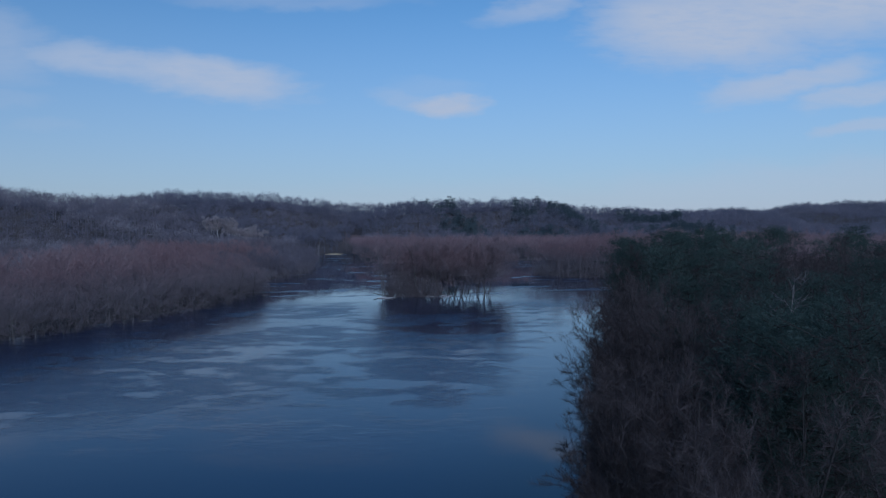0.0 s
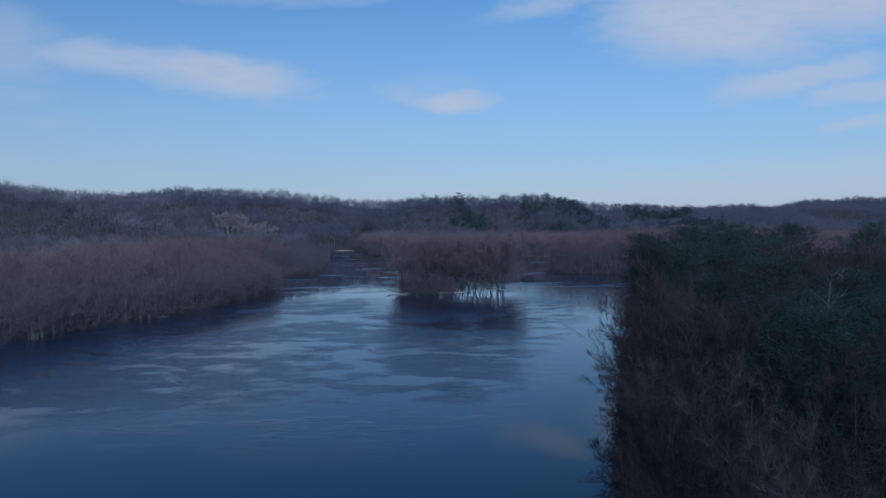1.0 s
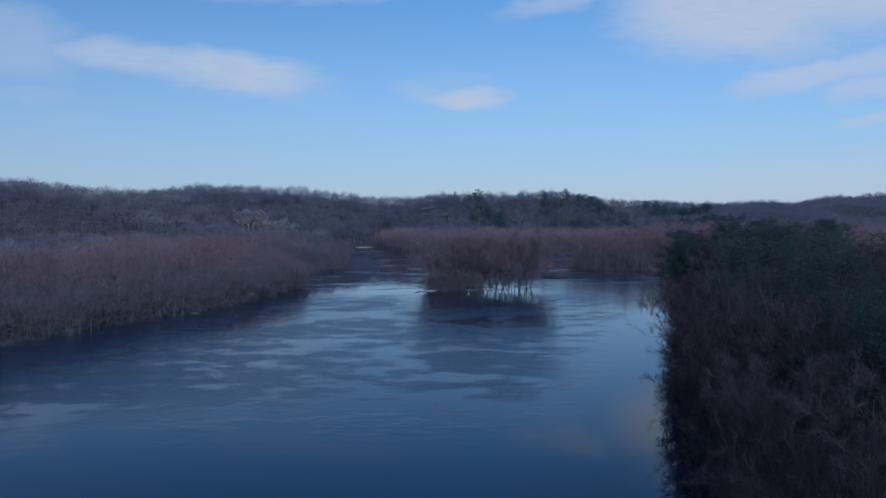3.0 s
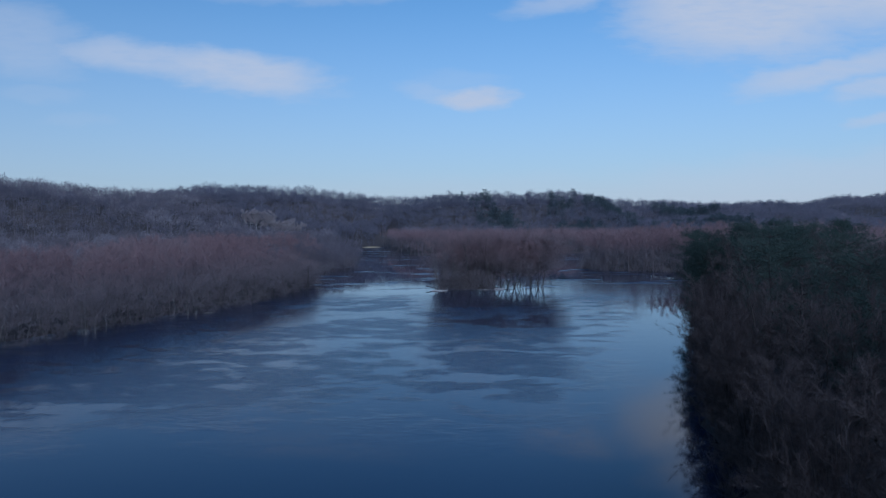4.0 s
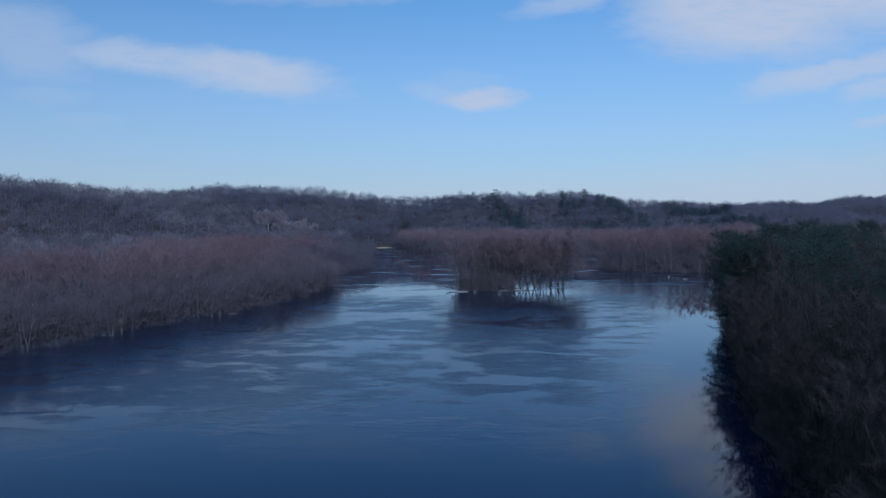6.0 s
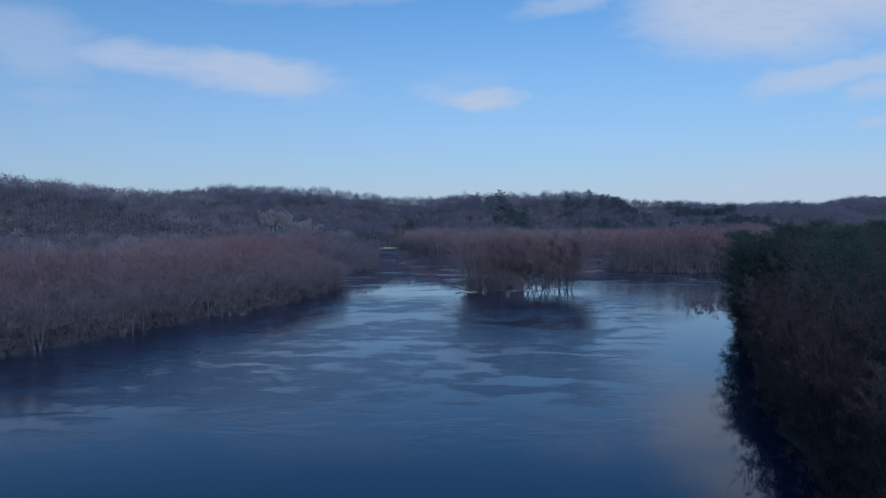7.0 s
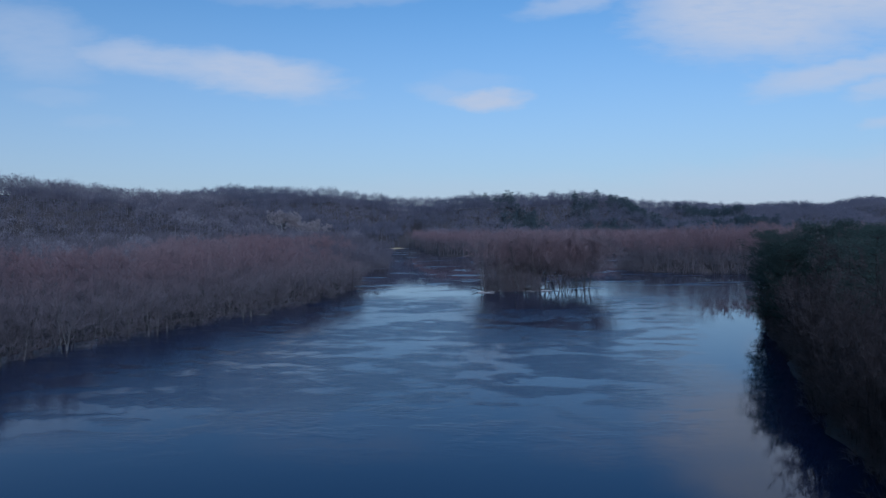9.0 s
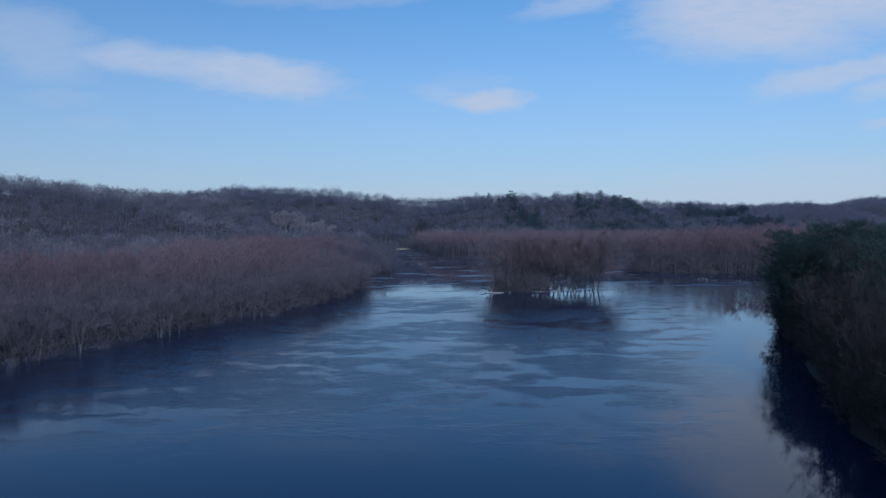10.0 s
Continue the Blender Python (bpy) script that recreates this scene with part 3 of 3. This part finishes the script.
def plant_all():
    rng = np.random.RandomState(11)

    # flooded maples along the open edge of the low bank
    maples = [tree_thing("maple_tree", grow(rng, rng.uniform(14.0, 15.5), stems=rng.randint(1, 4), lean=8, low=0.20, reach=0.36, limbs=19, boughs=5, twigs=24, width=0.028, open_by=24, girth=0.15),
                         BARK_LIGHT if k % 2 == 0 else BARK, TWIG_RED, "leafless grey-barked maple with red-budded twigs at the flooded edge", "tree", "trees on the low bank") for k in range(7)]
    edge = []
    for y in np.arange(80, 250, 3.0):
        for row in range(3):
            edge.append((float(along(LEFT_BANK, y)) - 0.5 - row * 4 + rng.uniform(-2.2, 1.6), y + rng.uniform(-1.2, 1.2)))
    spread(maples, edge, rng, (0.85, 1.1), growth=edge_growth)

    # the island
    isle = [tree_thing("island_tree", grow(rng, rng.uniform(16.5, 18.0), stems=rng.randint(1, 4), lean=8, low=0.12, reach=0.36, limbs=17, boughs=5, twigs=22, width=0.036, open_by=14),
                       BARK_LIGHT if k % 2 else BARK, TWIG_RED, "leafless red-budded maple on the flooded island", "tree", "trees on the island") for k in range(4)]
    spots = []
    for k in range(28):
        f = (k * 0.618) % 1
        spots.append((-10.5 + 15.5 * f + rng.uniform(-1, 1), 218.5 + 2 * f + 16 * (k / 28)))
    def island_growth(x, y):
        return 0.60 + 0.40 * ease((y - 218) / 11)
    spread(isle, spots, rng, (0.88, 1.08), growth=island_growth)
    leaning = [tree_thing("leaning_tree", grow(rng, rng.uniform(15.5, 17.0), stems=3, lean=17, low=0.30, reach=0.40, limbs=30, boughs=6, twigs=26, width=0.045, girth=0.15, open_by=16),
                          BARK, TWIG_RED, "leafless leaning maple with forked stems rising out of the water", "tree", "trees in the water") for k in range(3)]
    spread(leaning, [(5.5, 221), (8.5, 222.5), (11, 225.5), (13.5, 222.5), (15.5, 226.5), (18, 224), (7.5, 227), (12, 230), (19.0, 228), (10, 233), (16, 232), (5, 231), (8, 236), (14, 236), (18, 234)], rng, (0.88, 1.08), growth=island_growth)

    # the wooded high bank: pines and bare brown trees
    pines = [tree_thing("pine_tree", grow_pine(rng, rng.uniform(16.5, 18.5)), BARK_DARK, NEEDLE,
                        "dark green white pine with level plumes of needles", "pine tree", "pines on the high bank") for k in range(4)]
    piny = [(35.5, 130), (36.5, 139), (39, 146), (40, 126), (45, 133), (49, 141), (44, 152), (50, 128), (54, 138), (58, 148), (41, 133), (37, 136), (43, 141), (47, 150), (52, 158), (46, 160), (58, 166), (66, 172), (60, 178), (55, 150), (62, 158), (70, 182),
            (76, 190), (70, 165), (80, 175), (86, 186), (88, 203), (95, 196), (78, 205), (98, 210), (104, 220), (92, 222), (38, 122), (44, 118),
            (33, 104), (40, 108), (30, 92), (36, 86), (44, 96), (46, 78), (38, 70), (52, 84), (48, 64), (56, 70), (40, 56), (34, 78),
            (34, 44), (41, 50), (47, 57), (37, 37), (31, 53), (34.5, 127), (37, 131), (45, 43), (53, 62), (29, 42), (36, 62), (60, 100), (66, 118), (56, 128), (74, 140), (84, 152), (96, 168), (110, 190), (62, 88), (27, 77.5)]
    beside = [p for p in piny if p[1] < 100 and p[0] > 0.5 * p[1]]          # only young pines stand on the upper bank
    piny = [p for p in piny if p not in beside]
    spread(pines, piny, rng, (0.8, 1.0))
    hollow = beside + [(25, 60), (29.5, 63.5), (33.5, 65), (25.5, 54), (29.5, 56), (22, 48.5), (26, 48), (20, 42.5), (23.5, 43), (34, 71), (27.5, 69), (18.5, 36.5), (21.5, 38)]
    small_pines = [tree_thing("pine_tree", grow_pine(rng, rng.uniform(12.0, 13.5), tufts=9, needles=22, needle=0.36, width=0.045), BARK_DARK, NEEDLE,
                              "young dark green pine among bare brown trees", "pine tree", "pines on the high bank") for k in range(2)]
    spread(small_pines, hollow, rng, (0.92, 1.08))
    piny += hollow
    browns = [tree_thing("bare_tree", grow(rng, rng.uniform(12.0, 14.0), stems=rng.randint(1, 3), lean=9, low=0.25, reach=0.36, limbs=15, boughs=5, twigs=32,
                                           twig=(0.4, 0.9), width=0.020, girth=0.15, open_by=18), BARK_DARK, TWIG_BROWN,
                         "leafless dark brown broad-leaved tree on the high bank", "tree", "trees on the high bank") for k in range(6)]
    lone = [(11.4, 35.0), (13.1, 35.4), (14.4, 30.2)]
    tufted = [tree_thing("bare_tree", grow(rng, rng.uniform(8.6, 9.2), stems=2, lean=4, low=0.2, reach=0.20, limbs=20, boughs=6, twigs=34, twig=(0.4, 0.9),
                                           width=0.018, girth=0.09, open_by=10), BARK, TWIG_DRAB,
                         "slender leafless tree with pale brown twigs on the high bank", "tree", "trees on the high bank") for k in range(2)]
    spread(tufted, lone, rng, (0.95, 1.03))
    taken = np.array(piny + lone)

    def free(x, y):
        s = shore(x, y)
        d = np.min(np.hypot(x[:, None] - taken[:, 0], y[:, None] - taken[:, 1]), 1)
        return (s < -0.3) & (x > 8) & (x < 0.62 * y + 14) & (d > 2.6) & (np.hypot(x, y) > 23)
    spread(browns, scatter(8, 84, 16, 132, 4.7, rng, free), rng, (0.85, 1.12))
    edging = [tree_thing("bare_tree", grow(rng, rng.uniform(10.5, 13.0), stems=rng.randint(2, 4), lean=5, low=0.05, reach=0.22, limbs=20, boughs=6, twigs=34,
                                           twig=(0.35, 0.8), width=0.018, girth=0.09, open_by=14), BARK_DARK, TWIG_BROWN,
                         "leafless brown tree overhanging the water from the bank", "tree", "trees over the water") for k in range(5)]
    rim = [(float(along(RIGHT_BANK, y)) + (1.5 if y < 62 else 1.0) + rng.uniform(-0.6, 1.0), y + rng.uniform(-0.8, 0.8)) for y in np.arange(29, 124, 1.9)]
    spread(edging, rim, rng, (0.74, 1.0))
    upper = [joined(grow_far(rng, 15, twigs=260, wide=0.32, low=0.15, twig=1.3, width=0.11)) for k in range(5)]

    def above_bank(x, y):
        d = np.min(np.hypot(x[:, None] - taken[:, 0], y[:, None] - taken[:, 1]), 1)
        az = np.degrees(np.arctan2(x, y))
        return (shore(x, y) < -3) & (az > 14) & (az < 42) & (y > 128) & (y < 420) & (d > 4) & ~((y > 262) & (x < 150))
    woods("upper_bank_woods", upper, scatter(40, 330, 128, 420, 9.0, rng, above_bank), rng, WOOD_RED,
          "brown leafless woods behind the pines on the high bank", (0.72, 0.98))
    snag = tree_thing("dead_tree", grow(rng, 15.9, stems=1, lean=4, low=0.5, reach=0.20, limbs=13, boughs=3, twigs=4, twig=(0.6, 1.2), width=0.04, girth=0.15, open_by=10),
                      BARK_DEAD, TWIG_DEAD, "bare bleached dead tree among the brown trees", "tree", "dead trees")
    spread([snag], [(25.6, 53.2)], rng, (0.98, 1.0))

    # brush standing in the shallows
    brush = [joined(grow(rng, 4.2, stems=4, lean=16, low=0.04, reach=0.5, limbs=8, boughs=2, twigs=12, twig=(1.8, 4.2), width=0.045, girth=0.15)) for k in range(5)]
    low = [(float(along(LEFT_BANK, y)) + rng.uniform(-4.5, 0.4), y + rng.uniform(-1, 1)) for y in np.arange(80, 248, 1.2)]
    low += [(float(x), float(y)) for x, y in scatter(36, 150, 268, 345, 2.2, rng, lambda x, y: (shore(x, y) < 1.4) & (shore(x, y) > -6))]
    woods("flooded_brush", brush, np.array(low), rng, TWIG_DRAB, "drab brown bare brush standing in the flooded edge", (0.35, 0.75), "brush")
    isle_low = [(rng.uniform(-11.5, 5), 217.5 + rng.uniform(0, 7)) for k in range(60)]
    woods("island_brush", brush, np.array(isle_low), rng, TWIG_DRAB, "drab brown bare brush at the foot of the island trees", (0.7, 1.3), "brush")
    steep = [(float(along(RIGHT_BANK, y)) + rng.uniform(-1.0, 4), y + rng.uniform(-1, 1)) for y in np.arange(18, 175, 0.8)]
    woods("bank_brush", brush, np.array(steep), rng, TWIG_BROWN, "dark brown bare brush covering the steep bank", (0.6, 1.2), "brush")

    # woods farther off
    red_mid = [joined(only_stem(grow(rng, 15.0, stems=1 + k % 2, low=0.2, limbs=12, boughs=3, twigs=18, twig=(0.8, 1.6), width=0.060, open_by=16))) for k in range(5)]

    def behind_left(x, y):
        b = along(LEFT_BANK, y)
        return (x < b - 9) & (x > b - 58) & (shore(x, y) < -8) & (y < 335)
    woods("flooded_woods", red_mid, scatter(-190, -48, 70, 330, 4.8, rng, behind_left), rng, WOOD_RED,
          "reddish leafless flood-plain woods behind the low bank", (0.80, 0.99), growth=edge_growth)

    def back_shore(x, y):
        return (x < -40) & (y > 256) & (y < 430) & (shore(x, y) < 1.0) & (shore(x, y) > -24)
    woods("back_shore_woods", red_mid, scatter(-110, -40, 256, 430, 5.2, rng, back_shore), rng, WOOD_GREY,
          "grey-brown leafless woods along the shore behind the flooded point", (0.52, 0.78))
    scrub = [joined(grow_far(rng, 5.5, twigs=110, wide=0.5, low=-0.1, twig=1.3, width=0.11)) for k in range(4)]
    woods("back_shore_scrub", scrub, scatter(-110, -40, 256, 430, 4.0, rng, lambda x, y: back_shore(x, y) & (shore(x, y) > -10)), rng, TWIG_DRAB,
          "drab bare scrub along the shore behind the flooded point", (0.6, 1.0), "brush")

    def peninsula(x, y):
        return (shore(x, y) < 1.2) & (x < 190) & (y > 268) & (y < 350) & (x > 30) & (x < 150)
    woods("point_scrub", scrub, scatter(36, 150, 268, 350, 3.4, rng, lambda x, y: peninsula(x, y) & (shore(x, y) > -30)), rng, TWIG_DRAB,
          "drab bare scrub under the trees of the low point", (0.7, 1.1), "brush")
    woods("point_woods", red_mid, scatter(40, 190, 268, 420, 5.2, rng, peninsula), rng, WOOD_RED,
          "reddish leafless woods on a low point in the river", (0.84, 1.02))
    red_far = [joined(grow_far(rng, 16, twigs=170, wide=0.26, low=0.08, twig=1.7, width=0.17)) for k in range(6)]

    def far_shore(x, y):
        f = along(FAR_BANK, x)
        return (shore(x, y) < -0.5) & (y > f) & (y < f + 95) & (x > -60)
    woods("far_shore_woods", red_far, scatter(-60, 300, 425, 600, 5.6, rng, far_shore), rng, WOOD_RED,
          "reddish leafless woods along the far shore", (0.76, 1.0))

    grey_far = [joined(grow_far(rng, 14.8, twigs=120, wide=rng.uniform(0.30, 0.40))) for k in range(8)]
    fir_far = [joined(only_stem(grow_pine(rng, 17, base=0.06, reach=0.27, whorls=9, tufts=4, needles=5, needle=1.3, width=0.5))) for k in range(4)]

    def dark(x, y):
        az, r = np.degrees(np.arctan2(x, y)), np.hypot(x, y)
        v = wobble(x, y, 90, 21) + wobble(x, y, 30, 22) * 0.5
        belt = np.exp(-((az - 9.5) / 5.5) ** 2) * ((r > 570) & (r < 790)) * 1.6 + np.exp(-((az + 1) / 4) ** 2) * (r > 690) * 1.0
        belt = belt + np.exp(-((az - 18) / 3.5) ** 2) * ((r > 700) & (r < 900)) * 1.5
        return (v + belt > 1.45) & (az > -6) & (r > 600) & ((az < 3) | (r < along(RIDGE, az, 1) - 50))

    def hill(x, y):
        az, r = np.degrees(np.arctan2(x, y)), np.hypot(x, y)
        rr = along(RIDGE, az, 1)
        low = (shore(x, y) < -4) & ~behind_left(x, y) & ~back_shore(x, y) & ~far_shore(x, y) & ~peninsula(x, y)
        low = low & (np.hypot((x + 138) / 26, (y - 552) / 18) > 1)
        return low & (np.abs(az) < 36) & (r > 260) & (r < rr + 45) & ((y > 480) | (x < -60) | (x > 120)) & ((x < 0) | (y > 420))
    spots = scatter(-460, 520, 240, 1000, 7.4, rng, hill)
    d = dark(spots[:, 0], spots[:, 1])
    az, r = np.degrees(np.arctan2(spots[:, 0], spots[:, 1])), np.hypot(spots[:, 0], spots[:, 1])
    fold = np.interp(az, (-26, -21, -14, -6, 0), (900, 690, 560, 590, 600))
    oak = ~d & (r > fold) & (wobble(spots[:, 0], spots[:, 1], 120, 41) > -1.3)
    light = ~d & ~oak & (wobble(spots[:, 0], spots[:, 1], 55, 43) + rng.uniform(-1.0, 1.0, len(spots)) > 1.0)
    near = r < 470
    fine_grey = [joined(grow_far(rng, 14.8, twigs=200, wide=rng.uniform(0.28, 0.38), twig=1.4, width=0.17)) for k in range(6)]
    woods("hill_woods", grey_far, spots[~d & ~oak & ~light & ~near], rng, WOOD_GREY, "grey-brown leafless woods on the low hills", (0.62, 1.05))
    woods("hill_foot_woods", fine_grey, spots[~d & ~oak & ~light & near], rng, WOOD_FOOT, "grey-brown leafless woods at the foot of the hill", (0.62, 1.05))
    woods("pale_foot_woods", fine_grey, spots[light & near], rng, WOOD_PALE, "pale leafless trees at the foot of the hill", (0.75, 1.05))
    light = light & ~near
    woods("ridge_woods", grey_far, spots[oak], rng, WOOD_OAK_HAZE, "darker leafless oak woods along the ridge, bluish haze in their colour", (0.7, 1.05))
    woods("pale_hill_woods", grey_far, spots[light], rng, WOOD_PALE, "pale leafless trees scattered through the hill woods", (0.75, 1.05))
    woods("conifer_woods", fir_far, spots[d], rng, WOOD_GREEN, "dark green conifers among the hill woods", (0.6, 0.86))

    under = [joined(grow_far(rng, 7, twigs=55, wide=0.62, low=0.0, twig=2.0, width=0.36)) for k in range(4)]
    woods("hill_thicket", under, scatter(-460, 520, 240, 1000, 10.4, rng, lambda x, y: hill(x, y) & (land(x, y) > 6)), rng, WOOD_OAK_HAZE,
          "grey-brown bare undergrowth below the hill woods", (0.7, 1.2), "thicket")

    def crest(x, y):
        az, r = np.degrees(np.arctan2(x, y)), np.hypot(x, y)
        rr = along(RIDGE, az, 1)
        return (np.abs(az) < 32) & (r > rr - 45) & (r < rr + 30)
    woods("ridge_thicket", under, scatter(-460, 520, 480, 1000, 5.8, rng, crest), rng, WOOD_OAK_HAZE,
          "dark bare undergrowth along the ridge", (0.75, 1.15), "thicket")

    def farther(x, y):
        az, r = np.degrees(np.arctan2(x, y)), np.hypot(x, y)
        rr = along(RIDGE, az, 1)
        return (az > 9) & (az < 36) & (r < rr + 60) & ~((x < 520) & (y < 1000)) & (r > 620)
    # haze here is only the bluish twig colour
    woods("farther_hill_woods", grey_far, scatter(120, 1050, 520, 1500, 10.5, rng, farther), rng, WOOD_OAK_HAZE,
          "grey-brown leafless woods on the farthest hill, bluish haze in their colour", (0.75, 1.05))
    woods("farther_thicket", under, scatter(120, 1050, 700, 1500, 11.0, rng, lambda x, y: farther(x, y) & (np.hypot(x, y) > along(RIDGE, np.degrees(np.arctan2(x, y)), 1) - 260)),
          rng, WOOD_OAK_HAZE, "bare undergrowth on the farthest hill", (1.0, 1.5), "thicket")

    # pale aspens and white birches at the foot of the hills
    aspen = [tree_thing("aspen_tree", grow(rng, 14, low=0.35, reach=0.24, limbs=12, boughs=4, twigs=26, twig=(0.8, 1.6), width=0.20, girth=0.24, open_by=16),
                        BARK_PALE, TWIG_PALE, "pale leafless aspen in a clump under the hill", "tree", "pale aspens") for k in range(3)]
    spread(aspen, [(-157 + 2.0 * k + rng.uniform(-1, 1), 564 + rng.uniform(-5, 8)) for k in range(20)], rng, (1.0, 1.2))
    birch = [tree_thing("birch_tree", grow(rng, 15, low=0.5, reach=0.2, limbs=8, boughs=3, twigs=7, twig=(1.0, 1.8), width=0.12, girth=0.22),
                        BARK_PALE, TWIG_BROWN, "white-stemmed leafless birch near the far shore", "tree", "white birches") for k in range(2)]
    spread(birch, [(-106, 545), (-103.5, 548), (-99, 542), (-79, 584), (-110, 552)], rng, (0.85, 1.1))


def log_mesh(rng, length, girth):
    """A drifted log: a bent tapering stem with two broken stubs."""
    pts = [np.array([(i / 5 - 0.5) * length, 0.12 * length * math.sin(i * 0.9) * 0.3, 0.02 * length * math.sin(i * 1.7)]) for i in range(6)]
    paths = [(pts, girth * np.array([0.75, 1, 0.95, 0.85, 0.7, 0.4]), 7)]
    for k in (2, 3):
        way = unit(np.array([0.4, rng.uniform(-1, 1), 0.9]))
        paths.append(([pts[k], pts[k] + way * length * 0.12, pts[k] + way * length * 0.2 + (0.1, 0, 0)], [girth * 0.4, girth * 0.3, girth * 0.12], 4))
    return mesh_from("drift_log", *tubes(paths, 7))


def float_logs():
    rng = np.random.RandomState(5)
    for x, y, length, girth, turn in ((-10.5, 216.3, 4.6, 0.15, 6), (2.5, 219.4, 3.6, 0.14, -4), (6.6, 220.4, 3.2, 0.13, 8), (-59.5, 166, 2.2, 0.11, 12),
                                      (-46.5, 226, 1.6, 0.1, 20), (-0.5, 220.6, 2.4, 0.2, 3)):
        me = log_mesh(rng, length, girth)
        me.materials.append(BARK_PALE if length > 3 else BARK_LIGHT)
        ob = tagged(new("drift_log", me), "bleached drift log lying in the flooded edge", "log", "drift logs")
        ob.matrix_basis = pose(x, y, 0.12, 0, 0, turn)
    me = log_mesh(rng, 4.2, 0.13)
    me.materials.append(BARK_DARK)
    ob = tagged(new("fallen_branch", me), "dark fallen branch sticking out of the water", "branch")
    ob.matrix_basis = pose(-12.6, 222.0, 0.5, 0, 12, 25)


def sand_bar():
    xs, ys = np.linspace(-9, 9, 25), np.linspace(-3, 3, 9)
    gx, gy = np.meshgrid(xs, ys)
    r = np.hypot(gx / 9, gy / 3) + wobble(gx, gy, 5, 31) * 0.12
    gz = 0.6 * ease(1.1 - r) - 0.15
    i = (np.arange(8)[:, None] * 25 + np.arange(24)[None, :]).ravel()
    me = mesh_from("sand_bar", np.stack([gx.ravel(), gy.ravel(), gz.ravel()], 1), np.stack([i, i + 1, i + 26, i + 25], 1))
    me.materials.append(SAND)
    ob = tagged(new("sand_bar", me), "pale dry sand bar on the far shore", "sand bar", kind="structure")
    ob.matrix_basis = pose(-67, 577.5, 0.05)


plant_all()
float_logs()
sand_bar()
